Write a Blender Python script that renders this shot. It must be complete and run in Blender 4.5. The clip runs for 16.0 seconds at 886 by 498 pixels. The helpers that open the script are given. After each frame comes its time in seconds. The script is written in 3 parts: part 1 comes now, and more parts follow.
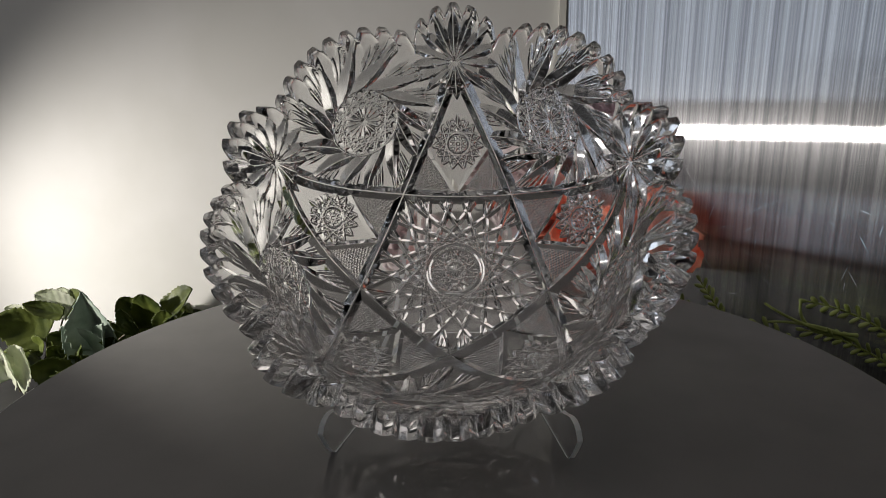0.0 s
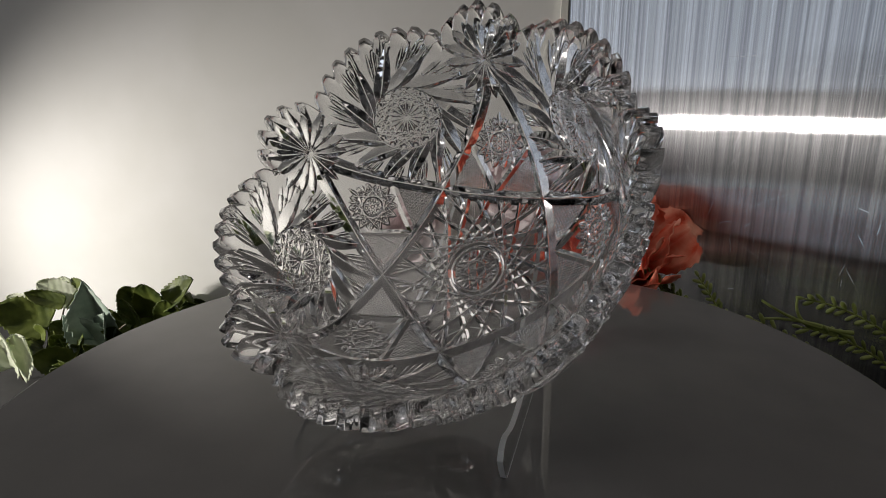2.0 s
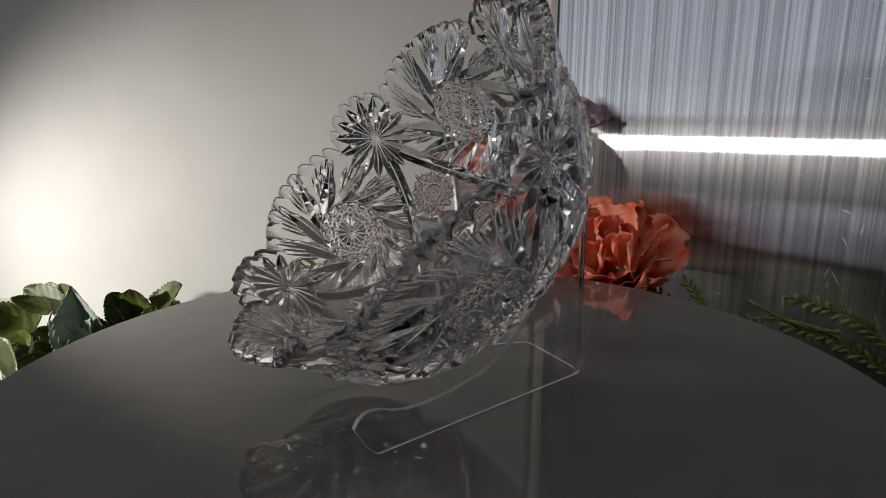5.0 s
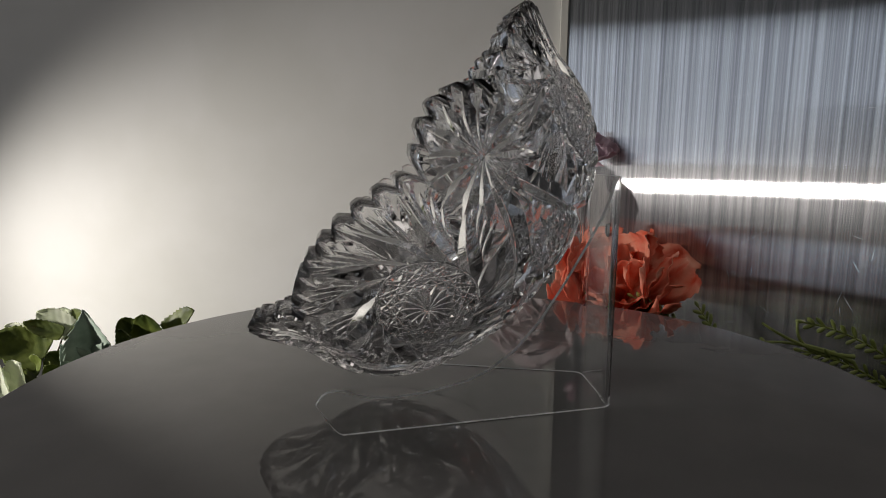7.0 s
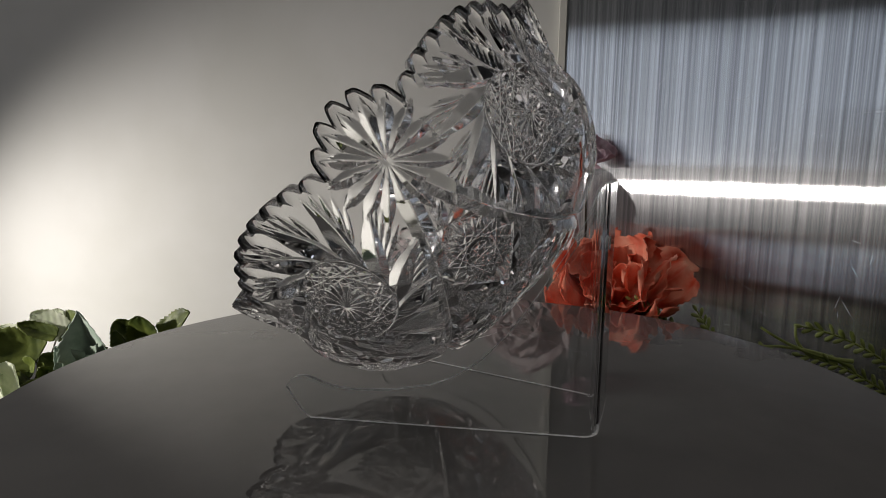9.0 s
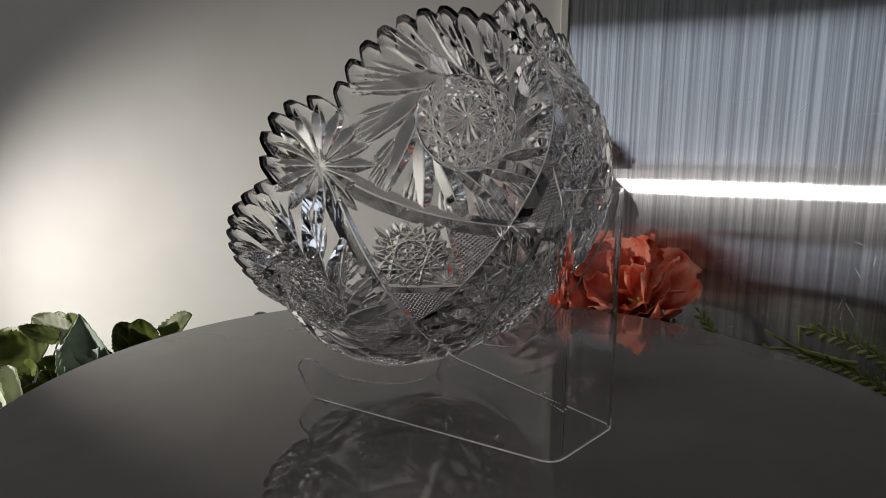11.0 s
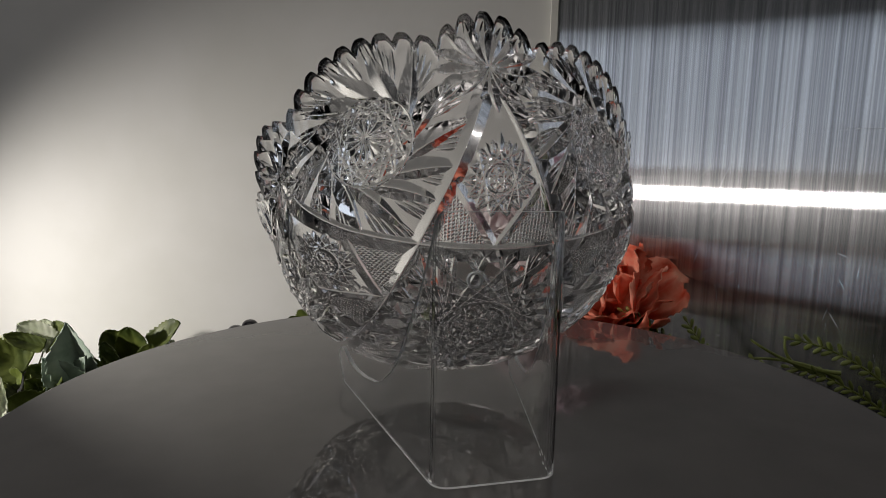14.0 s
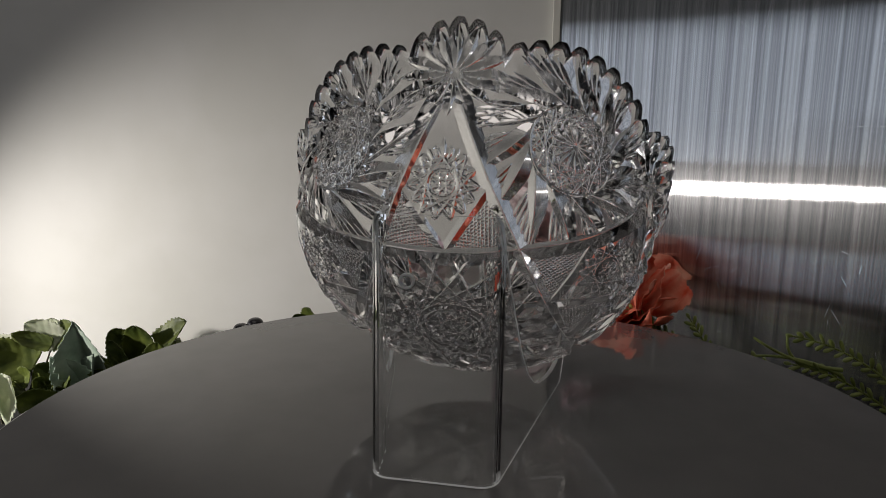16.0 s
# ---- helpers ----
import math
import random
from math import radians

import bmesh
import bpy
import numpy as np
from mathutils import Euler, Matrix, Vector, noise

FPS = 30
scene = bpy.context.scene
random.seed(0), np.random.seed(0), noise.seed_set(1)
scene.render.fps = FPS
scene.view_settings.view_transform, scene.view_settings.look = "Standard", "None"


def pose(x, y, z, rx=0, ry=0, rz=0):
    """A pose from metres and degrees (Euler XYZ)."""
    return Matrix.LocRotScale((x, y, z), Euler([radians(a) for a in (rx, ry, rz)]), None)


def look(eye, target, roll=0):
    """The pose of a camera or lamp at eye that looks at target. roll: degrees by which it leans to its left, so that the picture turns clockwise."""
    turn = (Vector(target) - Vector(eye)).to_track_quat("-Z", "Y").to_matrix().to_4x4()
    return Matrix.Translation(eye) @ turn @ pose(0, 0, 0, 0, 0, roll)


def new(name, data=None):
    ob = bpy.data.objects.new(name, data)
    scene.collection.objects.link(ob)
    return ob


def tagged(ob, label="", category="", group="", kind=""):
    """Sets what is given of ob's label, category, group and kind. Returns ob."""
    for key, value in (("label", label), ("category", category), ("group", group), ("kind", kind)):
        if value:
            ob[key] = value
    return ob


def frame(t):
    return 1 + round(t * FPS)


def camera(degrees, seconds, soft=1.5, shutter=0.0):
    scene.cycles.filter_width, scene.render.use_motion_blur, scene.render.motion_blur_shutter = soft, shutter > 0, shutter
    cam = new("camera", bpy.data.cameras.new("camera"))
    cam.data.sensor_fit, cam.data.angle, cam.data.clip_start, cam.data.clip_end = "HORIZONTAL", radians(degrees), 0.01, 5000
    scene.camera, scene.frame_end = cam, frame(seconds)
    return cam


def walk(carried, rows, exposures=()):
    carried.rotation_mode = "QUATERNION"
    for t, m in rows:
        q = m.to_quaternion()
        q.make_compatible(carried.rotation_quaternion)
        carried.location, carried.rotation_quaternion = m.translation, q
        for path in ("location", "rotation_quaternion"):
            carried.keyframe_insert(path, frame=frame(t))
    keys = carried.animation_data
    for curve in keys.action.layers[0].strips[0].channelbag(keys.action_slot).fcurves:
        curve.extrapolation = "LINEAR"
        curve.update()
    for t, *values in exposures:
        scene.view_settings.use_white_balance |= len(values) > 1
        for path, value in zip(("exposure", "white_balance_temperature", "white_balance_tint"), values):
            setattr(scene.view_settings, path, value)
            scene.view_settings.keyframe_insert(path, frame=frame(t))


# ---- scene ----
EXPOSURES = [(0.0, 0.12, 6750, 12), (6.5, 0.02, 6750, 12), (16.0, -0.10, 6750, 12)]
cam = camera(70.94, 16.0, 0.7, 0.0)
walk(cam, [
    (0.0, look((0.0099, -0.2717, 0.1403), (-0.0050, 0.0190, 0.0674), -0.80)),
    (0.5, look((0.0121, -0.2719, 0.1419), (-0.0028, 0.0186, 0.0685), -0.86)),
    (1.0, look((0.0104, -0.2719, 0.1412), (-0.0040, 0.0180, 0.0656), -0.42)),
    (1.5, look((0.0101, -0.2708, 0.1432), (-0.0047, 0.0186, 0.0653), -0.05)),
    (2.0, look((0.0107, -0.2722, 0.1463), (-0.0044, 0.0167, 0.0671), -0.39)),
    (2.5, look((0.0123, -0.2713, 0.1453), (-0.0023, 0.0177, 0.0663), -0.27)),
    (3.0, look((0.0136, -0.2709, 0.1445), (-0.0012, 0.0183, 0.0659), -0.37)),
    (3.5, look((0.0146, -0.2716, 0.1436), (0.0015, 0.0180, 0.0662), -0.27)),
    (4.0, look((0.0160, -0.2738, 0.1414), (0.0041, 0.0160, 0.0648), -0.27)),
    (6.5, look((0.0050, -0.2862, 0.1107), (-0.0069, 0.0099, 0.0646), 0.72)),
    (7.0, look((0.0042, -0.2878, 0.1110), (-0.0086, 0.0086, 0.0670), 0.63)),
    (7.5, look((0.0037, -0.2868, 0.1109), (-0.0080, 0.0097, 0.0668), 0.63)),
    (8.0, look((0.0054, -0.2852, 0.1124), (-0.0053, 0.0113, 0.0680), 0.70)),
    (8.5, look((0.0037, -0.2857, 0.1133), (-0.0063, 0.0109, 0.0692), 0.70)),
    (9.0, look((0.0023, -0.2853, 0.1128), (-0.0084, 0.0113, 0.0687), 0.89)),
    (11.5, look((-0.0010, -0.2846, 0.1166), (-0.0111, 0.0119, 0.0720), 0.72)),
    (12.0, look((-0.0007, -0.2852, 0.1179), (-0.0106, 0.0114, 0.0736), 0.79)),
    (12.5, look((-0.0018, -0.2857, 0.1186), (-0.0096, 0.0109, 0.0749), 1.07)),
    (13.0, look((-0.0017, -0.2859, 0.1197), (-0.0078, 0.0108, 0.0759), 0.97)),
    (13.5, look((-0.0030, -0.2854, 0.1208), (-0.0075, 0.0113, 0.0770), 1.13)),
    (14.0, look((-0.0041, -0.2857, 0.1221), (-0.0079, 0.0111, 0.0783), 1.07)),
    (14.5, look((-0.0047, -0.2864, 0.1226), (-0.0091, 0.0102, 0.0779), 1.17)),
    (15.0, look((-0.0059, -0.2873, 0.1214), (-0.0100, 0.0094, 0.0776), 1.05)),
    (15.5, look((-0.0066, -0.2882, 0.1213), (-0.0110, 0.0085, 0.0771), 0.85)),
    (16.0, look((-0.0061, -0.2881, 0.1266), (-0.0106, 0.0081, 0.0797), 0.79)),
], EXPOSURES)

# ---- world and light ----
world = bpy.data.worlds.new("room_gloom")
scene.world = world
world.use_nodes = True
world.node_tree.nodes["Background"].inputs[0].default_value = (0.80, 0.86, 1.0, 1)
world.node_tree.nodes["Background"].inputs[1].default_value = 0.01

# the low lamp beside the turntable
lamp_data = bpy.data.lights.new("low_lamp", "SPOT")
lamp_data.energy, lamp_data.shadow_soft_size, lamp_data.color = 13.6, 0.011, (1.0, 0.97, 0.93)
lamp_data.spot_size, lamp_data.spot_blend = radians(86), 1.0
lamp = new("low_lamp", lamp_data)
lamp.matrix_world = look((-0.73, 0.07, 0.050), (-0.07, 0.385, -0.130))


def area_light(name, at, to, sx, sy, watts, colour):
    d = bpy.data.lights.new(name, "AREA")
    d.shape, d.size, d.size_y, d.energy, d.color = "RECTANGLE", sx, sy, watts, colour
    ob = new(name, d)
    ob.matrix_world = look(at, to)
    return ob


# unseen overhead panel, added as soft fill for the disc and bowl
area_light("overhead_fill", (-0.3, -0.6, 1.62), (-0.3, -0.6, 0), 1.5, 1.5, 5.2, (1.0, 0.955, 0.92))
area_light("window_light", (-2.58, -0.75, 0.432), (0, -0.75, 0.432), 2.2, 0.69, 5.0, (0.74, 0.85, 1.0))


# ---- small tools ----
def part(name, bm, material, parent=None, label=""):
    mesh = bpy.data.meshes.new(name)
    bm.to_mesh(mesh)
    bm.free()
    mesh.materials.append(material)
    ob = new(name, mesh)
    if parent:
        ob.parent = parent
    return tagged(ob, label)


def smooth(ob):
    ob.data.polygons.foreach_set("use_smooth", [True] * len(ob.data.polygons))
    return ob


def mesh_from(name, verts, faces, material, shade=True):
    """One mesh object out of numpy arrays: verts (n, 3), quads (m, 4)."""
    mesh = bpy.data.meshes.new(name)
    mesh.vertices.add(len(verts))
    mesh.vertices.foreach_set("co", np.ascontiguousarray(verts, dtype=np.float32).ravel())
    mesh.loops.add(faces.size)
    mesh.loops.foreach_set("vertex_index", np.ascontiguousarray(faces, dtype=np.int32).ravel())
    mesh.polygons.add(len(faces))
    mesh.polygons.foreach_set("loop_start", np.arange(0, faces.size, 4, dtype=np.int32))
    mesh.polygons.foreach_set("use_smooth", np.full(len(faces), shade))
    mesh.update(calc_edges=True)
    mesh.validate()
    mesh.materials.append(material)
    return new(name, mesh)


def grid_faces(rows, cols, start=0, closed=False):
    i, j = np.meshgrid(np.arange(rows - 1), np.arange(cols if closed else cols - 1), indexing="ij")
    k = (j + 1) % cols
    return (start + np.stack([i * cols + j, i * cols + k, (i + 1) * cols + k, (i + 1) * cols + j], -1)).reshape(-1, 4)


def material(name, colour=(0.8, 0.8, 0.8), rough=0.5, metal=0.0, **more):
    m = bpy.data.materials.new(name)
    m.use_nodes = True
    b = m.node_tree.nodes["Principled BSDF"]
    b.inputs["Base Color"].default_value = (*colour, 1)
    b.inputs["Roughness"].default_value = rough
    b.inputs["Metallic"].default_value = metal
    for key, value in more.items():
        b.inputs[key.replace("_", " ")].default_value = value
    return m


def nodes_of(m):
    return m.node_tree.nodes, m.node_tree.links, m.node_tree.nodes["Principled BSDF"]


def noise_node(m, scale, detail=4.0, stretch=(1, 1, 1), space="Object"):
    n, l, _ = nodes_of(m)
    co, mp, tx = n.new("ShaderNodeTexCoord"), n.new("ShaderNodeMapping"), n.new("ShaderNodeTexNoise")
    mp.inputs["Scale"].default_value = stretch
    tx.inputs["Scale"].default_value, tx.inputs["Detail"].default_value = scale, detail
    l.new(co.outputs[space], mp.inputs[0])
    l.new(mp.outputs[0], tx.inputs["Vector"])
    return tx


def ramp(m, source, stops):
    n, l, _ = nodes_of(m)
    r = n.new("ShaderNodeValToRGB")
    while len(r.color_ramp.elements) < len(stops):
        r.color_ramp.elements.new(0.5)
    for e, (at, c) in zip(r.color_ramp.elements, stops):
        e.position, e.color = at, (*c, 1)
    l.new(source, r.inputs[0])
    return r.outputs[0]


def bump(m, source, strength, distance=0.001):
    n, l, b = nodes_of(m)
    k = n.new("ShaderNodeBump")
    k.inputs["Strength"].default_value, k.inputs["Distance"].default_value = strength, distance
    l.new(source, k.inputs["Height"])
    l.new(k.outputs[0], b.inputs["Normal"])


# ---- materials ----
def mottled(name, dark, light, rough, scale, relief=0.2, **more):
    m = material(name, light, rough, **more)
    t = noise_node(m, scale, 6)
    m.node_tree.links.new(ramp(m, t.outputs["Fac"], [(0.35, dark), (0.65, light)]), nodes_of(m)[2].inputs["Base Color"])
    bump(m, noise_node(m, scale * 6, 4).outputs["Fac"], relief, 0.0006)
    return m


GLASS = material("lead_crystal", (1, 1, 1), 0.0, 0, IOR=1.54, Transmission_Weight=1.0)
ACRYLIC = material("clear_acrylic", (0.99, 1, 1), 0.0, 0, IOR=1.49, Transmission_Weight=1.0)
FROSTED = material("sawn_acrylic_edge", (0.93, 0.95, 0.95), 0.40, 0, IOR=1.49, Transmission_Weight=0.30)
DISC = mottled("grey_gloss_laminate", (0.132, 0.128, 0.125), (0.146, 0.141, 0.137), 0.022, 30, 0.0, IOR=1.9)
WALL = mottled("white_wall_paint", (0.74, 0.74, 0.70), (0.80, 0.80, 0.77), 0.6, 9, 0.10)
TABLE = mottled("dark_table_cloth", (0.012, 0.012, 0.012), (0.02, 0.02, 0.02), 0.8, 60)
ROOM = mottled("room_paint", (0.20, 0.20, 0.205), (0.24, 0.24, 0.245), 0.8, 4)


def brushed_metal():
    m = material("brushed_aluminium", (0.80, 0.81, 0.84), 0.25, 1.0, Anisotropic=1.0)
    n, l, b = nodes_of(m)
    tg = n.new("ShaderNodeTangent")
    tg.direction_type = "UV_MAP"
    l.new(tg.outputs[0], b.inputs["Tangent"])
    fine = noise_node(m, 1.0, 5, (800, 800, 1.6))
    wide = noise_node(m, 1.0, 3, (230, 230, 0.5))
    mix = n.new("ShaderNodeMath")
    mix.operation = "ADD"
    l.new(fine.outputs["Fac"], mix.inputs[0])
    l.new(wide.outputs["Fac"], mix.inputs[1])
    half = n.new("ShaderNodeMath")
    half.operation = "MULTIPLY"
    half.inputs[1].default_value = 0.5
    l.new(mix.outputs[0], half.inputs[0])
    colour = ramp(m, half.outputs[0], [(0.40, (0.46, 0.47, 0.50)), (0.60, (0.93, 0.94, 0.96))])
    l.new(colour, b.inputs["Base Color"])
    b.inputs["Roughness"].default_value = 0.34
    bump(m, half.outputs[0], 0.30, 0.0003)
    # the sharp sheen across the brushing, over the softer haze
    gl, mx = n.new("ShaderNodeBsdfAnisotropic"), n.new("ShaderNodeMixShader")
    gl.distribution = "BECKMANN"
    gl.inputs["Roughness"].default_value, gl.inputs["Anisotropy"].default_value = 0.17, 0.95
    gl.inputs["Rotation"].default_value = 0.25
    l.new(colour, gl.inputs["Color"])
    l.new(tg.outputs[0], gl.inputs["Tangent"])
    l.new(b.inputs["Normal"].links[0].from_socket, gl.inputs["Normal"])
    mx.inputs[0].default_value = 0.90
    l.new(b.outputs[0], mx.inputs[1])
    l.new(gl.outputs[0], mx.inputs[2])
    l.new(mx.outputs[0], n["Material Output"].inputs["Surface"])
    return m


METAL = brushed_metal()


def leafy(name, dark, light, rough=0.55, through_light=0.25, scale=60):
    m = mottled(name, dark, light, rough, scale, 0.35)
    n, l, b = nodes_of(m)
    tr, ad, out = n.new("ShaderNodeBsdfTranslucent"), n.new("ShaderNodeMixShader"), n["Material Output"]
    l.new(b.inputs["Base Color"].links[0].from_socket, tr.inputs["Color"])
    ad.inputs[0].default_value = through_light
    l.new(b.outputs[0], ad.inputs[1])
    l.new(tr.outputs[0], ad.inputs[2])
    l.new(ad.outputs[0], out.inputs["Surface"])
    return m


GREEN = leafy("ivy_green_cloth", (0.045, 0.070, 0.008), (0.14, 0.175, 0.030), 0.5, 0.30)
GREY_GREEN = leafy("lambs_ear_grey_green", (0.22, 0.29, 0.23), (0.36, 0.43, 0.36), 0.8, 0.1)
# PALE: truly pale leaves, and lamplight painted on the green rose leaves' tops
PALE = leafy("pale_leaf_and_lit_top", (0.58, 0.63, 0.48), (0.80, 0.82, 0.70), 0.7, 0.5)
# coral silk; its two tones also paint in petal highlights and shade
CORAL = leafy("coral_silk_petal", (0.84, 0.12, 0.05), (0.95, 0.42, 0.28), 0.6, 0.16, 55)
PINK = leafy("pale_pink_silk_petal", (0.88, 0.76, 0.77), (0.93, 0.87, 0.86), 0.6, 0.35, 40)
SPRIG = leafy("yellow_green_plastic", (0.20, 0.25, 0.055), (0.36, 0.42, 0.13), 0.4, 0.15, 90)
MAUVE = leafy("mauve_silk_petal", (0.55, 0.34, 0.42), (0.82, 0.70, 0.75), 0.6, 0.3, 70)
STEM = material("brown_green_stem", (0.07, 0.06, 0.03), 0.6)
BERRY = material("black_berry_plastic", (0.008, 0.007, 0.010), 0.2)

# ---- large structure ----
TABLE_Z = -0.125


def box_mesh(lo, hi, bevel=0.0):
    bm = bmesh.new()
    bmesh.ops.create_cube(bm, size=1)
    for v in bm.verts:
        v.co = Vector([lo[i] + (v.co[i] + 0.5) * (hi[i] - lo[i]) for i in range(3)])
    if bevel:
        bmesh.ops.bevel(bm, geom=bm.edges, offset=bevel, segments=2, affect="EDGES")
    return bm


def structure(name, lo, hi, mat, label, category):
    return tagged(part(name, box_mesh(lo, hi), mat), label, category, kind="structure")


structure("table", (-2.4, -1.1, -0.8995), (1.2, 0.40, TABLE_Z), TABLE, "dark cloth-covered table top under the flowers", "table")
structure("wall_north", (-2.6, 0.385, -0.9), (1.6, 0.485, 1.7), WALL, "plain white painted wall lit by a low lamp", "wall")
structure("wall_west", (-2.7, -2.4, -0.9), (-2.6, 0.485, 1.7), ROOM, "dim grey painted room wall", "wall")
structure("wall_east", (1.6, -2.4, -0.9), (1.7, 0.485, 1.7), ROOM, "dim grey painted room wall", "wall")
structure("wall_south", (-2.7, -2.5, -0.9), (1.7, -2.4, 1.7), ROOM, "dim grey painted room wall", "wall")
structure("floor", (-2.7, -2.5, -1.0), (1.7, 0.485, -0.9), TABLE, "dark room floor", "floor")
structure("ceiling", (-2.7, -2.5, 1.7), (1.7, 0.485, 1.8), ROOM, "dim grey painted ceiling", "ceiling")


def metal_sheet(left, right, low, high, thick=0.003):
    """An upright sheet from left (x, y) to right (x, y), with its brushing upright."""
    a, b = Vector((*left, 0)), Vector((*right, 0))
    side = (b - a).normalized()
    back = Vector((-side.y, side.x, 0)) * thick
    bm = bmesh.new()
    uv = bm.loops.layers.uv.new("brush")
    vs = [bm.verts.new(p + Vector((0, 0, z)) + o) for o in (Vector(), back) for p in (a, b) for z in (low, high)]
    for f in ((0, 2, 3, 1), (4, 5, 7, 6), (0, 1, 5, 4), (2, 6, 7, 3), (1, 3, 7, 5), (0, 4, 6, 2)):
        face = bm.faces.new([vs[i] for i in f])
        for loop in face.loops:
            loop[uv].uv = ((loop.vert.co - a).dot(side), loop.vert.co.z)
    return tagged(part("metal_panel", bm, METAL), "upright brushed aluminium sheet with fine scratches", "metal panel", kind="structure")


sheet = metal_sheet((0.101, 0.380), (0.402, -0.020), TABLE_Z, 0.62)


def scratch(at, angle, length, width, sag):
    """A fine raised burr along a shallow curve on the sheet: at is (distance along the sheet, height)."""
    side, face = Vector((0.6013, -0.7991, 0)), Vector((-0.7991, -0.6013, 0))
    n, vs = 14, []
    for i in range(n):
        t = i / (n - 1) - 0.5
        p = Vector((math.cos(angle) * t * length - math.sin(angle) * sag * (1 - 4 * t * t), math.sin(angle) * t * length + math.cos(angle) * sag * (1 - 4 * t * t)))
        w = width * (1 - (2 * t) ** 2) + 0.00002
        for k, h in ((-1, 0.00001), (0, 0.00012), (1, 0.00001)):
            q = Vector((at[0], at[1])) + p + Vector((-math.sin(angle), math.cos(angle))) * w * k
            vs.append(tuple(Vector((0.101, 0.380, 0)) + side * q.x + face * h + Vector((0, 0, q.y))))
    ob = mesh_from("scratch", np.array(vs), grid_faces(n, 3), SCRATCH)
    ob.parent = sheet
    return ob


SCRATCH = material("bright_scratch", (0.70, 0.71, 0.73), 0.4, 1.0)
marks = random.Random(21)
for _ in range(26):
    scratch((marks.uniform(0.08, 0.36), marks.uniform(0.0, 0.24)), marks.choice((0.5, 0.7, 1.2, 2.4, 2.9)) + marks.uniform(-0.3, 0.3), marks.uniform(0.006, 0.05), marks.uniform(0.00003, 0.00009), marks.uniform(-0.002, 0.003))
for _ in range(18):
    scratch((marks.uniform(0.16, 0.36), marks.uniform(-0.03, 0.08)), marks.uniform(0.1, 2.9), marks.uniform(0.003, 0.012), marks.uniform(0.00005, 0.00018), 0.0)

structure("corner_trim", (0.0935, 0.3775, TABLE_Z), (0.1002, 0.3845, 0.62), material("cream_edge_strip", (0.78, 0.77, 0.70), 0.45), "narrow cream strip along the edge of the sheet", "trim")

# ---- turntable ----
R_DISC = 0.2113


def lathe(profile, n, cap=False):
    bm = bmesh.new()
    rings = []
    for r, z in profile:
        rings.append([bm.verts.new((r * math.cos(2 * math.pi * i / n), r * math.sin(2 * math.pi * i / n), z)) for i in range(n)])
    for a, b in zip(rings, rings[1:]):
        for i in range(n):
            bm.faces.new((a[i], a[(i + 1) % n], b[(i + 1) % n], b[i]))
    if cap:
        bm.faces.new(rings[0][::-1])
        bm.faces.new(rings[-1])
    return bm


turntable = tagged(new("turntable"), "round grey glossy turntable carrying the bowl on its stand", "turntable")
part("disc", lathe([(R_DISC - 0.003, -0.012), (R_DISC - 0.0005, -0.010), (R_DISC, -0.006), (R_DISC, -0.0015), (R_DISC - 0.0006, -0.0004), (R_DISC - 0.0015, 0.0)], 256, True), DISC, turntable)
part("base", lathe([(0.12, TABLE_Z), (0.125, TABLE_Z + 0.004), (0.125, -0.018), (0.12, -0.0125)], 96, True), material("dark_grey_plastic", (0.03, 0.03, 0.03), 0.5), turntable, "dark round turntable base")

# ---- cut glass bowl ----
TILT = radians(39.9)
BOWL_AT = np.array((-0.0006, -0.0161, 0.0909))
PROFILE = [(0.0, -0.0615), (0.012, -0.0612), (0.026, -0.0601), (0.038, -0.0571), (0.0495, -0.0522), (0.0590, -0.0473), (0.0668, -0.0420), (0.0738, -0.0346),
           (0.0792, -0.0266), (0.0828, -0.0180), (0.0849, -0.0085), (0.0864, 0.0005), (0.0905, 0.0110), (0.0944, 0.0196), (0.0970, 0.0282), (0.0983, 0.0366)]
THICK = 0.0088


def dense_profile():
    p = np.array(PROFILE)
    q = np.vstack([[-p[1, 0], p[1, 1]], p, 2 * p[-1] - p[-2]])
    out = []
    for i in range(1, len(q) - 2):
        for u in np.linspace(0, 1, 24, endpoint=False):
            a, b, c, d = q[i - 1:i + 3]
            out.append(0.5 * (2 * b + (c - a) * u + (2 * a - 5 * b + 4 * c - d) * u ** 2 + (3 * b - a - 3 * c + d) * u ** 3))
    out.append(p[-1])
    out = np.array(out)
    s = np.concatenate([[0], np.cumsum(np.hypot(*np.diff(out, axis=0).T))])
    return s, out[:, 0], out[:, 1]


PS, PR, PC = dense_profile()


def arc_at(r):
    return float(np.interp(r, PR, PS))


S_FAN, S_PIN, S_SMALL, S_CROSS = arc_at(0.0862), arc_at(0.0820), arc_at(0.0664), arc_at(0.0495)
RIM = 0.098


def vee(d, half, slope=1.0, bottom=0.0):
    """A mitre cut with flat sides; bottom: half the width of its blunt bottom line."""
    return np.minimum(np.maximum(0, half - np.abs(d)), np.maximum(0, half - bottom)) * slope


def leaf_cut(u, v, angle, start, length, half, bend=0.0, peak=0.5, slope=1.02):
    """A leaf-shaped mitre cut from the point start along angle, in the local plane (u, v)."""
    a = u * np.sin(angle) + v * np.cos(angle) - start
    b = u * np.cos(angle) - v * np.sin(angle) - bend * np.maximum(a, 0) ** 2
    t = np.clip(a / length, 0, 1)
    shape = np.where(t < peak, np.sin(np.minimum(t / peak, 1) * np.pi / 2) ** 0.8, np.cos((t - peak) / (1 - peak) * np.pi / 2))
    return np.where((a > 0) & (a < length), vee(b, half * shape, slope, 0.00022), 0)


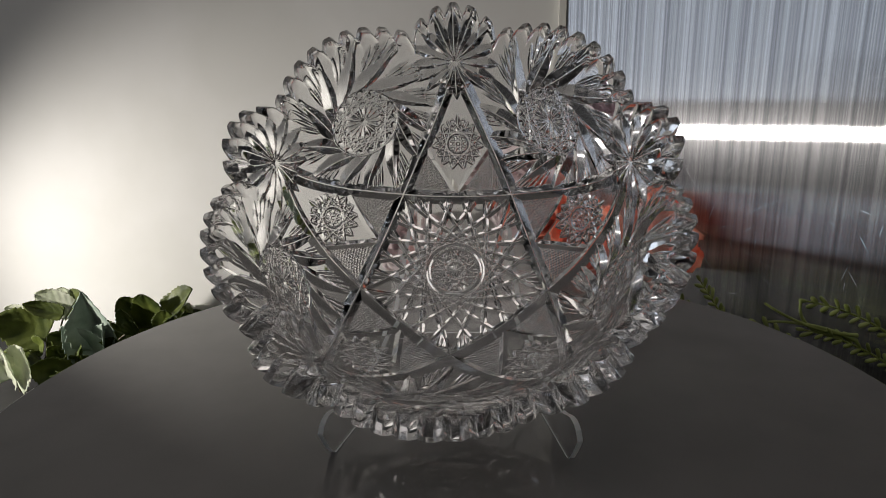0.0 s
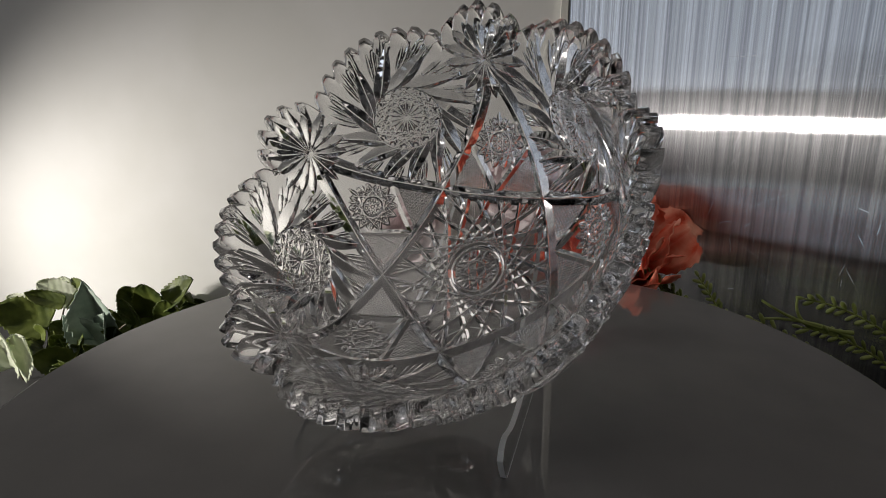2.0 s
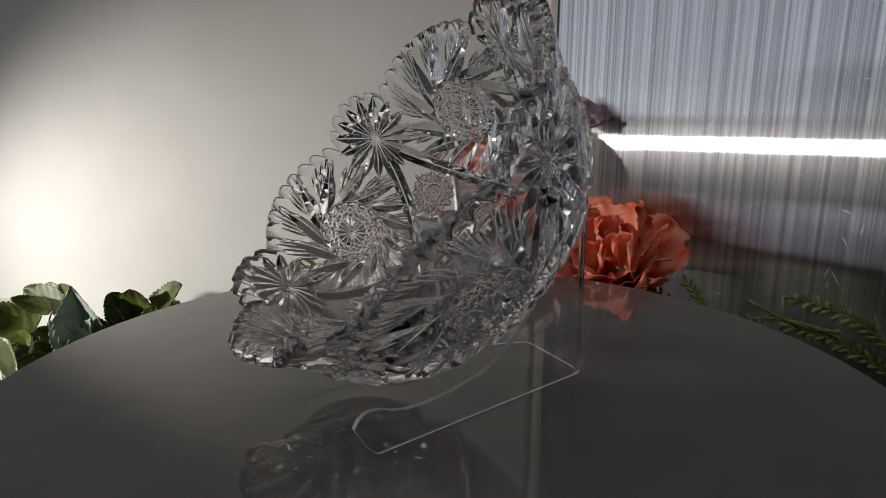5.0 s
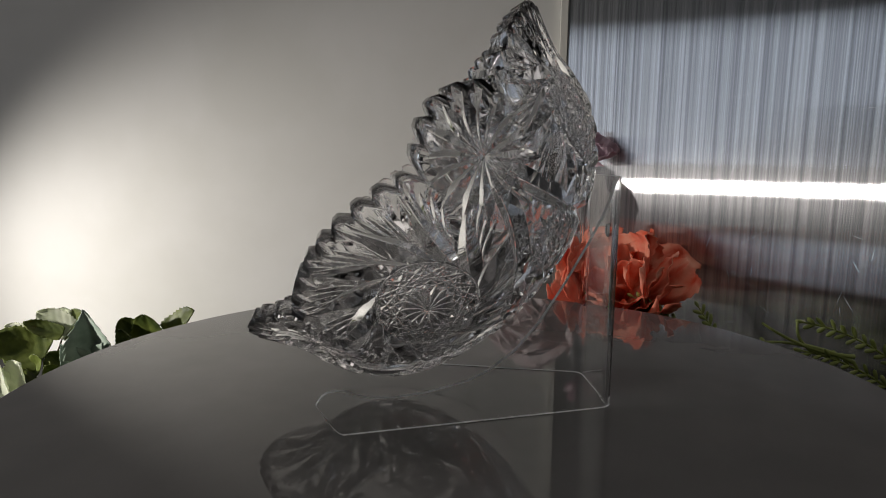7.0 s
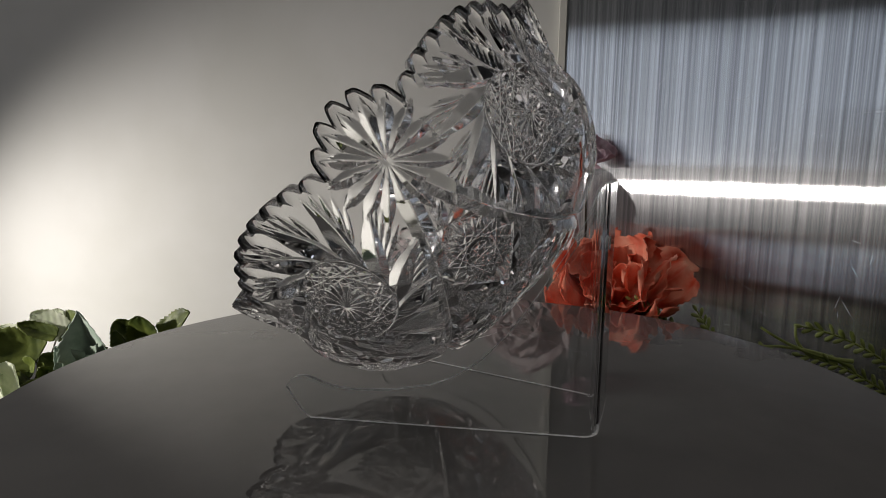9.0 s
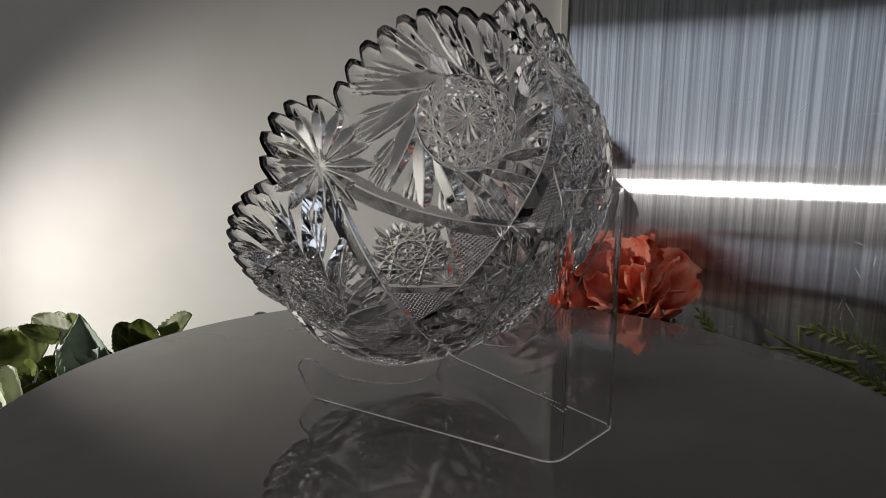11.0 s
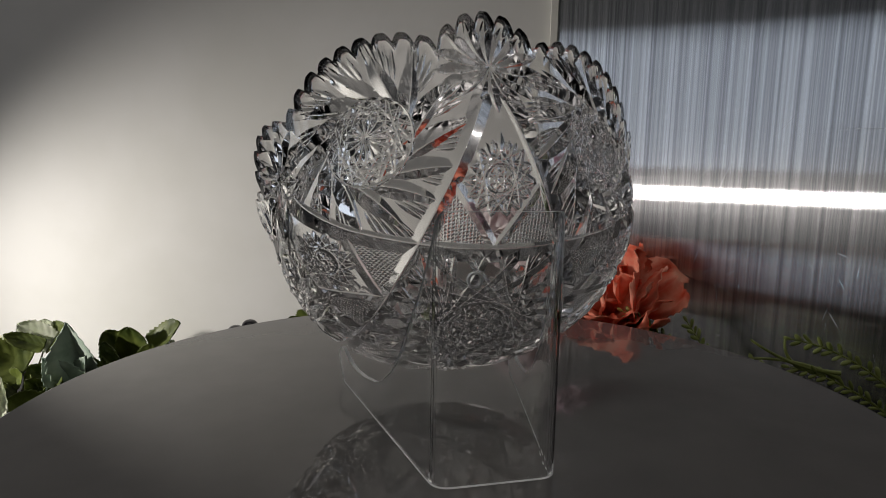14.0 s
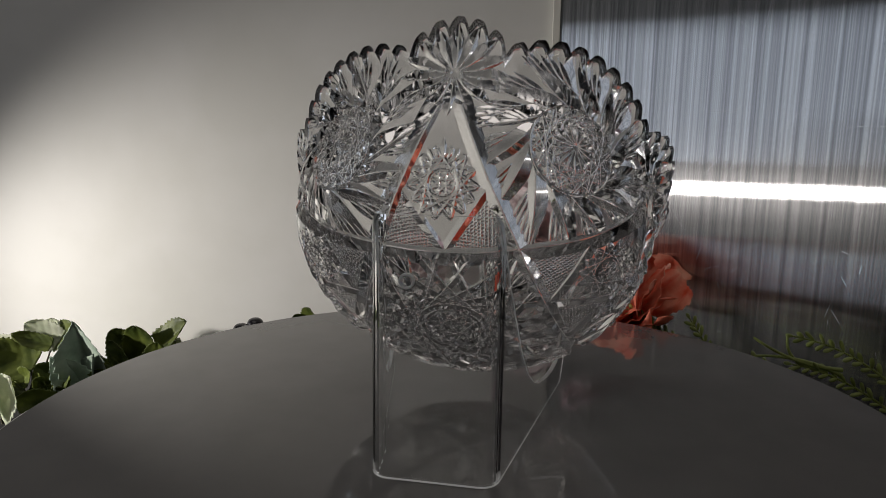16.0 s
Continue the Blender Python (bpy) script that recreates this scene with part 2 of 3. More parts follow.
def star_lines(u, v, n, radius, inner, half, turn=0.0):
    """A many-pointed star of straight cuts, each passing the centre at the distance inner."""
    h = np.zeros_like(u)
    inside = np.hypot(u, v) < radius
    for i in range(n):
        a = turn + 2 * np.pi * i / n
        h = np.maximum(h, vee(u * np.sin(a) + v * np.cos(a) - inner, half, 1.0, 0.00012))
    return np.where(inside, h, 0)


def rim_arc(phi):
    """Length of the profile at the azimuth phi (0: fan): lobes and teeth of the rim."""
    x = phi * RIM
    fan = np.abs(x) < 0.0215
    y = np.abs(x) - np.pi / 5 * RIM
    w = np.pi / 5 * RIM - 0.0215
    lobe = np.where(fan, 0.0110 * (1 - (x / 0.0215) ** 2), 0.0108 * (1 - (y / w) ** 2))
    at = np.where(fan, x / 0.0086, y / (w / 4.5))
    tooth = 1 - 2 * np.abs(at - np.round(at))
    return S_FAN + 0.0098 + lobe + np.where(fan, 0.0056, 0.0044) * (1 - (1 - np.minimum(1, 1.35 * tooth)) ** 1.7)


def cut_depth(s, phi):
    """How deep the cutting goes into the outer face, at the arc length s and azimuth phi (|phi| <= 36 degrees, 0: fan)."""
    r = np.interp(s, PS, PR)
    c = np.interp(s, PS, PC)
    h = np.zeros_like(s)
    # five long mitre cuts that make the star
    rf, rc, hc = 0.0862, 0.0495, -0.0522
    wf, wc = rf * np.cos(radians(72)), rc * np.cos(radians(36))
    nrm = np.hypot(-hc, wc - wf)
    na, nb = -hc / nrm, (wc - wf) / nrm
    side = []
    for k in range(5):
        a0 = radians(72 * k)
        d = na * (r * np.cos(phi - a0) - wf) + nb * (c - 0.0)
        side.append(d)
        h = np.maximum(h, np.where(s < S_FAN - 0.004, vee(d, 0.0039, 1.0, 0.00030), 0))
    side = np.array(side)
    outside = (side > 0).sum(0)
    # big star in the middle
    u, v = r * np.sin(phi), r * np.cos(phi)
    rho = np.hypot(u, v)
    mid = star_lines(u, v, 20, 0.050, 0.0152, 0.0016, 0.0)
    for i in range(20):
        for off, half in ((-0.05, 0.0012), (0.0, 0.0020), (0.05, 0.0012)):
            mid = np.maximum(mid, leaf_cut(u, v, 2 * np.pi * (i + 0.5) / 20 + off, 0.0335, 0.0145, half, 0, 0.55))
    hub = np.maximum.reduce([star_lines(u, v, 12, 0.0112, 0.0046, 0.0012), star_lines(u, v, 12, 0.0112, 0.0, 0.0009, np.pi / 12), vee(rho - 0.0124, 0.0015, 0.9)])
    mid = np.where(rho < 0.0136, hub, mid)
    h = np.where(outside == 0, np.maximum(h, mid), h)
    # small star, diamond cut and hatching in each point
    u, v = phi * r, s - S_SMALL
    rho = np.hypot(u, v)
    small = np.where(rho < 0.0050, np.maximum(star_lines(u, v, 8, 0.0044, 0.0014, 0.0008), vee(rho - 0.0047, 0.0006, 0.8)),
                     star_lines(u, v, 14, 0.0135, 0.0060, 0.0010))
    for i in range(14):
        small = np.maximum(small, leaf_cut(u, v, 2 * np.pi * (i + 0.5) / 14, 0.0092, 0.0056, 0.0014, 0, 0.4))
    for i in (-1, 0, 1):
        small = np.maximum(small, leaf_cut(u, v, i * 0.42, 0.0085, 0.0095 - 0.003 * abs(i), 0.0015, 0, 0.3))
    vd = s - (S_CROSS - 0.0078)
    e = np.abs(u) - 0.62 * vd
    dia = np.where((vd > 0), vee(e * 0.85, 0.0023, 0.6), 0)
    corner = (e > 0.0022) & (s < S_SMALL + 0.002)
    pitch = 0.0014
    grid = np.maximum(vee(((u / pitch) % 1 - 0.5) * pitch, 0.0006, 0.9), vee(((v / pitch) % 1 - 0.5) * pitch, 0.0006, 0.9))
    small = np.where(e < 0, small, 0)
    small = np.maximum(small, dia)
    small = np.where(corner, grid, small)
    h = np.where(outside == 1, np.maximum(h, small), h)
    # pinwheels between the points
    pins = np.zeros_like(s)
    for sg in (-1, 1):
        u, v = (phi - sg * np.pi / 5) * r, s - S_PIN
        rho = np.hypot(u, v)
        core = np.maximum.reduce([star_lines(u, v, 16, 0.0180, 0.0122, 0.0014), star_lines(u, v, 16, 0.0180, 0.0086, 0.0013, np.pi / 16), vee(rho - 0.0186, 0.0012, 0.9)])
        for i in range(16):
            core = np.maximum(core, leaf_cut(u, v, 2 * np.pi * i / 16, 0.0, 0.0122, 0.0021, 0, 0.6))
        vanes = np.zeros_like(s)
        for i in range(13):
            a = 2 * np.pi * i / 13
            # each vane leaves the core nearly along its edge and swings outwards
            cu, cv = 0.0180 * np.sin(a), 0.0180 * np.cos(a)
            way = a + 1.30
            vanes = np.maximum(vanes, leaf_cut(u - cu, v - cv, way, -0.005, 0.0370, 0.0041, -4.0, 0.42))
            for off, first, ln in ((0.10, 0.019, 0.017), (0.19, 0.018, 0.017), (0.28, 0.017, 0.016), (0.38, 0.015, 0.015), (0.49, 0.013, 0.013)):
                vanes = np.maximum(vanes, leaf_cut(u - cu, v - cv, way - off, first - 0.003, ln + 0.003, 0.0013, -4.0, 0.4))
        pins = np.maximum(pins, np.where(rho < 0.0190, core, vanes))
    h = np.where((outside >= 2), np.maximum(h, pins), h)
    # fans
    u, v = phi * r, s - S_FAN
    fan = np.zeros_like(s)
    for i in range(16):
        a = 2 * np.pi * i / 16
        fan = np.maximum(fan, leaf_cut(u, v, a, 0.0, 0.0232, 0.0032, 0, 0.5))
    near = np.hypot(u, v) < 0.0145
    h = np.where(near, fan, np.maximum(h, fan))
    return np.minimum(h, 0.0050)


def glass_bowl():
    cols, rows = 460, 540
    phi = np.linspace(-np.pi / 5, np.pi / 5, cols, endpoint=False)
    top = rim_arc(phi)
    t = np.linspace(0, 1, rows) ** 0.85
    t[0] = 0.002
    s = t[:, None] * top[None, :]
    ph = np.broadcast_to(phi, s.shape)
    depth = cut_depth(s, ph)

    def place(s, off, ph):
        r, c = np.interp(s, PS, PR), np.interp(s, PS, PC)
        e = 0.0012
        dr = np.interp(s + e, PS, PR) - np.interp(s - e, PS, PR)
        dc = np.interp(s + e, PS, PC) - np.interp(np.maximum(s - e, 0), PS, PC)
        ln = np.hypot(dr, dc)
        return r - off * dc / ln, c + off * dr / ln

    ro, co = place(s, depth, ph)
    ti = np.concatenate([np.linspace(1, 0.97, 4), np.linspace(0.95, 0.002, 40)])
    si = ti[:, None] * top[None, :]
    ri, ci = place(si, np.full_like(si, THICK) - np.array([0.0012, 0.0006, 0.0002, 0.0] + [0.0] * 40)[:, None], ph[:1])
    ri = np.maximum(ri, 0.0001)
    rr, cc = np.vstack([ro, ri]), np.vstack([co, ci])
    n = rr.shape[0]
    verts = []
    for k in range(5):
        a = phi + 2 * np.pi * k / 5
        verts.append(np.stack([rr * np.sin(a), rr * np.cos(a), cc], -1))
    p = np.concatenate(verts, 1)
    right, up, out = np.array((1, 0, 0)), np.array((0, math.sin(TILT), math.cos(TILT))), np.array((0, -math.cos(TILT), math.sin(TILT)))
    w = BOWL_AT + p[..., :1] * right + p[..., 1:2] * up + p[..., 2:] * out
    faces = grid_faces(n, 5 * cols, 0, True)
    w = w.reshape(-1, 3)
    # close the poles
    first, last = 0, (n - 1) * 5 * cols
    caps = []
    for base, flip in ((first, False), (last, True)):
        m = len(w)
        w = np.vstack([w, w[base:base + 5 * cols].mean(0)])
        j = np.arange(0, 5 * cols, 2)
        q = np.stack([np.full_like(j, m), base + (j + 2) % (5 * cols), base + j + 1, base + j], -1)
        caps.append(q[:, ::-1] if flip else q)
    faces = np.vstack([faces, *caps])[:, ::-1]
    ob = mesh_from("cut_glass_bowl", w, faces, GLASS)
    # cut faces are flat and crisp, the inside is smooth
    crisp = np.ones(len(faces), dtype=bool)
    crisp[:(rows - 1) * 5 * cols] = False
    ob.data.polygons.foreach_set("use_smooth", crisp)
    return tagged(ob, "clear cut-crystal bowl with star and pinwheel cutting, toothed rim", "bowl")


bowl = glass_bowl()

# ---- acrylic stand ----
ARC_Y = [0.0667, 0.0638, 0.0602, 0.0523, 0.0421, 0.0316, 0.0206, 0.0090, 0.0, -0.0166, -0.0300, -0.0383, -0.0450, -0.0500, -0.0540, -0.0575, -0.0600, -0.0612]
ARC_Z = [0.1035, 0.1020, 0.0900, 0.0750, 0.0580, 0.0423, 0.0300, 0.0220, 0.0182, 0.0150, 0.0140, 0.0145, 0.0162, 0.0182, 0.0190, 0.0182, 0.0165, 0.0140]


def acrylic_stand():
    w, yb, wf, yf = 0.0232, 0.0667, 0.0492, -0.0612
    half = [(0.0, yb)]
    rad = 0.006
    d = Vector((wf - w, yf - yb)).normalized()
    for k in range(9):
        u = k / 8
        a, b, c = Vector((w - rad, yb)), Vector((w, yb)), Vector((w, yb)) + d * rad
        half.append(tuple(a.lerp(b, u).lerp(b.lerp(c, u), u)))
    for k in range(1, 61):
        u = k / 60
        half.append((w + d.x * rad + (wf - w - d.x * rad) * u, yb + d.y * rad + (yf - yb - d.y * rad) * u))
    path = [(-x, y) for x, y in half[:0:-1]] + half
    p = np.array(path)
    tan = np.gradient(p, axis=0)
    tan /= np.hypot(*tan.T)[:, None]
    nrm = np.stack([-tan[:, 1], tan[:, 0]], -1)
    zt = np.interp(-p[:, 1], -np.array(ARC_Y), ARC_Z)
    zt = np.where(np.abs(p[:, 0]) < w - 0.0005, 0.1035, zt)
    lean = np.clip((-0.0515 - p[:, 1]) / 0.0097, 0, 1)
    zb = 0.0003 + 0.0135 * lean ** 1.3
    zb = np.minimum(zb, zt - 0.0004)
    lv = np.linspace(0, 1, 14)
    z = zb[None, :] + (zt - zb)[None, :] * lv[:, None]
    sheets = [np.dstack([np.broadcast_to((p + nrm * o)[:, 0], z.shape), np.broadcast_to((p + nrm * o)[:, 1], z.shape), z]) for o in (-0.0011, 0.0011)]
    rows, cols = z.shape
    v = np.concatenate([q.reshape(-1, 3) for q in sheets])
    n = rows * cols
    f = [grid_faces(rows, cols, 0), grid_faces(rows, cols, n)[:, ::-1]]
    idx = np.arange(n).reshape(rows, cols)
    loop = np.concatenate([idx[0, :-1], idx[:-1, -1], idx[-1, :0:-1], idx[:0:-1, 0]])
    nxt = np.roll(loop, -1)
    edge = np.stack([loop, loop + n, nxt + n, nxt], -1)
    a = 0.0211
    c, s = math.cos(a), math.sin(a)
    v = np.stack([c * v[:, 0] - s * v[:, 1] + 0.0014, s * v[:, 0] + c * v[:, 1], v[:, 2]], -1)
    f = np.vstack(f)
    thing = tagged(new("plate_stand"), "clear bent acrylic plate stand with curved side arms", "plate stand")
    mid = v[f].mean(1)
    back = mid[:, 1] > yb - 0.0085
    for name, pick in (("back_panel", back), ("side_arm", ~back & (mid[:, 0] < 0)), ("side_arm", ~back & (mid[:, 0] > 0))):
        used, local = np.unique(f[pick], return_inverse=True)
        pane = mesh_from(name, v[used], local.reshape(-1, 4), ACRYLIC, False)
        pane.parent, pane.visible_shadow = thing, False
    used, local = np.unique(edge, return_inverse=True)
    mesh_from("sawn_edge", v[used], local.reshape(-1, 4), FROSTED, False).parent = thing
    ring = [(0.0022, -0.0015), (0.0029, -0.0015), (0.0031, 0.0), (0.0029, 0.0015), (0.0022, 0.0015), (0.0022, -0.0015)]
    bm = lathe(ring, 20)
    bmesh.ops.transform(bm, matrix=pose(0.0105, yb, 0.0790, 90), verts=bm.verts)
    part("hole_rim", bm, FROSTED, thing, "rim of a small drilled hole")
    return thing


stand = acrylic_stand()


# ---- leaves, flowers and berries round the turntable ----
def ovate(t):
    return np.maximum(0.02, np.sin(np.pi * np.clip(t, 0, 1) ** 0.72))


def heart(t):
    return np.maximum(0.02, np.sqrt(np.clip(1 - (2 * t - 0.75) ** 2 / 1.57, 0, 1)) * (1 - 0.35 * t ** 4))


def petal_shape(t):
    return np.maximum(0.14, np.sin(np.pi * 0.5 * np.minimum(1, t * 1.35)) * np.where(t > 0.75, np.sqrt(np.maximum(0, 1 - ((t - 0.75) / 0.25) ** 2 * 0.75)), 1))


def fan_petal(t):
    return (0.16 + 0.84 * np.sin(np.pi / 2 * np.minimum(1, t * 1.15)) ** 1.2) * np.where(t > 0.82, np.sqrt(np.maximum(0, 1 - ((t - 0.82) / 0.18) ** 2 * 0.5)), 1)


def blade(length, width, shape, fold=0.2, curl=0.3, wave=0.0, teeth=0, n=20, m=13, seed=0, bite=0.12, veins=0.0, ribs=0.0):
    """One leaf or petal as a thin bent sheet along +y, its root at the origin. Returns verts and quads."""
    rng = random.Random(seed)
    ph = rng.uniform(0, 6.28)
    v, t = np.meshgrid(np.linspace(-1, 1, m), np.linspace(0, 1, n))
    w = width / 2 * shape(t)
    y0 = t.copy()
    if teeth:
        w = w * (1 - bite * np.abs(v) ** 4 * ((t * teeth + ph) % 1))
        y0 = t - bite * 0.8 * np.maximum(0, t - 0.75) * 4 * ((v * teeth * 0.5 + ph) % 1) * 0.35
    x = v * w
    ang = curl * y0
    y = length * np.sin(ang) / curl if curl else length * y0
    z = length * (1 - np.cos(ang)) / curl if curl else 0 * t
    z = z + fold * np.abs(x) + wave * length * (np.abs(v) ** 2) * np.sin(t * 9 + v * 2.5 + ph) + 0.35 * wave * length * np.sin(v * 8 + ph + 3 * t)
    z = z + veins * length * np.abs(np.sin((t * 5 - np.abs(v) * 1.6) * np.pi)) * (np.abs(v) > 0.05)
    z = z + ribs * length * t * (np.sin(v * 13 + ph) + 0.6 * np.sin(v * 23 + 2 * ph)) + 2.2 * ribs * length * t ** 3 * np.sin(v * 5.5 + ph * 3)
    return np.stack([x, y, z], -1).reshape(-1, 3), grid_faces(n, m)


def put(name, v, f, m, mat, parent, label="", thick=0.0004):
    a = np.array(m)
    ob = mesh_from(name, v @ a[:3, :3].T + a[:3, 3], f, mat)
    ob.parent = parent
    tagged(ob, label)
    k = ob.modifiers.new("thickness", "SOLIDIFY")
    k.thickness = thick
    return ob


def aim(at, to, roll=0.0):
    """A pose whose +y points from at towards to, and whose +z leans to the open side of the table."""
    y = (Vector(to) - Vector(at)).normalized()
    x = y.cross(Vector((-0.20, -0.90, 0.38)))
    x = x.normalized() if x.length > 1e-4 else Vector((1, 0, 0))
    z = x.cross(y)
    m = Matrix((x, y, z)).transposed().to_4x4()
    return Matrix.Translation(at) @ m @ Matrix.Rotation(roll, 4, "Y")


def tube(name, points, radius, mat, parent):
    """A round stem through the points, thinner towards its end."""
    rings, vs = 8, []
    pts = [Vector(p) for p in points]
    for i, p in enumerate(pts):
        d = (pts[min(i + 1, len(pts) - 1)] - pts[max(i - 1, 0)]).normalized()
        x = d.orthogonal().normalized()
        y = d.cross(x)
        r = radius * (1 - 0.5 * i / (len(pts) - 1))
        vs += [p + (x * math.cos(a) + y * math.sin(a)) * r for a in np.linspace(0, 2 * np.pi, rings, endpoint=False)]
    ob = mesh_from(name, np.array([tuple(q) for q in vs]), grid_faces(len(pts), rings, 0, True), mat)
    ob.parent = parent
    return ob


def bend(a, b, sag, n=9):
    a, b, sag = Vector(a), Vector(b), Vector(sag)
    return [a.lerp(b, t) + sag * 4 * t * (1 - t) for t in np.linspace(0, 1, n)]


def bead(at, way, length, width, mat, parent, name="bud"):
    """A small plump bud, rounder at its tip."""
    t = np.linspace(0, 1, 8)
    r = width / 2 * np.sqrt(np.clip(1 - (2 * t - 1) ** 2, 0.0, 1)) * (0.75 + 0.35 * t)
    d = Vector(way).normalized()
    x = d.orthogonal().normalized()
    y = d.cross(x)
    vs = []
    for ti, ri in zip(t, r):
        vs += [tuple(Vector(at) + d * length * ti + (x * math.cos(a) + y * math.sin(a)) * max(ri, 1e-5)) for a in np.linspace(0, 2 * np.pi, 8, endpoint=False)]
    ob = mesh_from(name, np.array(vs), grid_faces(8, 8, 0, True), mat)
    ob.parent = parent
    return ob


def peony(centre, size, mat, label, facing, seed, rings, shape=petal_shape, ribs=0.0):
    """A silk peony: rings of (petals, opening angle, length, distance from the middle)."""
    flower = tagged(new("silk_flower"), label, "flower", "silk peonies behind the turntable")
    rng = random.Random(seed)
    m0 = Matrix.Translation(centre) @ Vector(facing).to_track_quat("Z", "Y").to_matrix().to_4x4()
    for ring, (count, el, ln, off) in enumerate(rings):
        for i in range(count):
            az = 2 * math.pi * (i + rng.uniform(-0.2, 0.2)) / count + ring * 0.7
            ll = size * ln * rng.uniform(0.88, 1.12)
            v, f = blade(ll, ll * rng.uniform(1.15, 1.5), shape, 0.0, rng.uniform(0.25, 0.9), 0.095 if not ribs else 0.05, 9, 26, 33 if ribs else 21, rng.random(), 0.10, 0.0 if ribs else 0.016, ribs)
            m = m0 @ Matrix.Rotation(az, 4, "Z") @ Matrix.Translation((0, size * off, 0)) @ Matrix.Rotation(radians(el) + rng.uniform(-0.25, 0.25), 4, "X") @ Matrix.Rotation(rng.uniform(-0.35, 0.35), 4, "Y")
            put("petal", v, f, m, mat, flower)
    return flower


RINGS = [(4, 84, 0.55, 0.04), (5, 64, 0.72, 0.10), (6, 44, 0.88, 0.12), (7, 24, 1.0, 0.14), (7, 4, 1.02, 0.14), (7, -18, 0.95, 0.12)]
OPEN_RINGS = [(3, 76, 0.55, 0.03), (4, 60, 0.80, 0.06), (5, 42, 1.00, 0.08), (6, 24, 1.12, 0.08), (6, 6, 1.10, 0.06)]
peony((0.136, 0.248, -0.010), 0.056, CORAL, "open ruffled coral-red silk poppy lying beside the metal sheet", (-0.34, -0.42, 0.84), 5, OPEN_RINGS, fan_petal, 0.022)
peony((0.069, 0.331, 0.047), 0.044, PINK, "large ruffled pale pink silk peony behind the bowl", (-0.72, -0.68, 0.05), 8, RINGS)
peony((-0.055, 0.350, -0.022), 0.036, PINK, "ruffled pale pink silk peony behind the turntable", (0.0, -0.80, 0.60), 12, RINGS)
mauve = peony((0.118, 0.326, 0.108), 0.020, MAUVE, "small half-open mauve silk flower beside the metal sheet", (0.15, -0.55, 0.80), 15, [(3, 70, 0.8, 0.03), (4, 55, 1.1, 0.05), (5, 35, 1.25, 0.05)], fan_petal, 0.02)


def spray(label, category, leaves, stems, name="leaf_spray"):
    """Leaves: (root, tip, width, material, roll, fold, curl, shape). Stems: (from, to, sag)."""
    thing = tagged(new(name), label, category)
    for k, (root, tip, width, mat, roll, fold, curl, shape) in enumerate(leaves):
        ln = (Vector(tip) - Vector(root)).length
        v, f = blade(ln, width, shape, fold, curl, 0.02, 9, 34, 17, k * 7 + len(label), 0.16, 0.010)
        put("leaf", v, f, aim(root, tip, roll), mat, thing)
    for a, b, sag in stems:
        tube("stem", bend(a, b, sag), 0.0012, STEM, thing)
    return thing


spray("dark green serrated silk ivy leaves on a brown stem", "ivy", [
    ((-0.306, 0.288, -0.080), (-0.303, 0.286, -0.0385), 0.040, GREEN, 0.10, 0.15, 0.5, heart),
    ((-0.291, 0.288, -0.066), (-0.2525, 0.289, -0.0435), 0.032, GREEN, -0.35, 0.50, 0.5, heart),
    ((-0.318, 0.292, -0.078), (-0.338, 0.296, -0.0505), 0.032, GREEN, 0.35, 0.25, 0.5, heart),
    ((-0.322, 0.284, -0.086), (-0.324, 0.282, -0.0530), 0.034, GREEN, -0.25, 0.25, 0.5, heart),
    ((-0.290, 0.282, -0.084), (-0.283, 0.280, -0.0545), 0.028, GREEN, 0.3, 0.2, 0.4, heart),
    ((-0.340, 0.276, -0.108), (-0.330, 0.272, -0.078), 0.034, GREEN, 0.3, 0.25, 0.5, heart),
], [((-0.36, 0.29, -0.11), (-0.306, 0.288, -0.078), (0, 0, 0.008)), ((-0.31, 0.29, -0.10), (-0.290, 0.289, -0.066), (0, 0, 0.004))])

spray("curled green rose leaves with pale sunlit tops on a bent stem", "leaves", [
    # the PALE leaves paint the lamp's light onto the green tops
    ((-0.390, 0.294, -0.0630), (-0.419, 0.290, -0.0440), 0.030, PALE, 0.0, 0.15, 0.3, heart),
    ((-0.394, 0.288, -0.0660), (-0.429, 0.284, -0.0560), 0.018, GREEN, 0.25, 0.35, 0.5, heart),
    ((-0.399, 0.298, -0.0660), (-0.371, 0.297, -0.0470), 0.030, GREEN, -0.1, 0.30, 0.4, heart),
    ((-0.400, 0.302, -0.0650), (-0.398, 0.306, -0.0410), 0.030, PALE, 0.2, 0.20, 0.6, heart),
    ((-0.408, 0.280, -0.0860), (-0.452, 0.276, -0.0640), 0.044, GREEN, 0.15, 0.20, 0.6, heart),
    # highlight along the dark leaf's top, put in as pale colour
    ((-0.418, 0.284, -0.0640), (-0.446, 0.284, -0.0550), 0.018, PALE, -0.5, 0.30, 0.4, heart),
    ((-0.420, 0.276, -0.0980), (-0.398, 0.270, -0.0830), 0.022, GREEN, 0.2, 0.30, 0.5, heart),
    ((-0.404, 0.270, -0.1060), (-0.386, 0.266, -0.0880), 0.022, GREEN, -0.3, 0.25, 0.5, heart),
    ((-0.440, 0.266, -0.1100), (-0.408, 0.260, -0.0940), 0.030, GREEN, 0.3, 0.25, 0.5, heart),
], [((-0.418, 0.286, -0.112), (-0.400, 0.299, -0.062), (0.004, 0, 0)), ((-0.418, 0.284, -0.112), (-0.412, 0.280, -0.085), (0.003, 0, 0))])

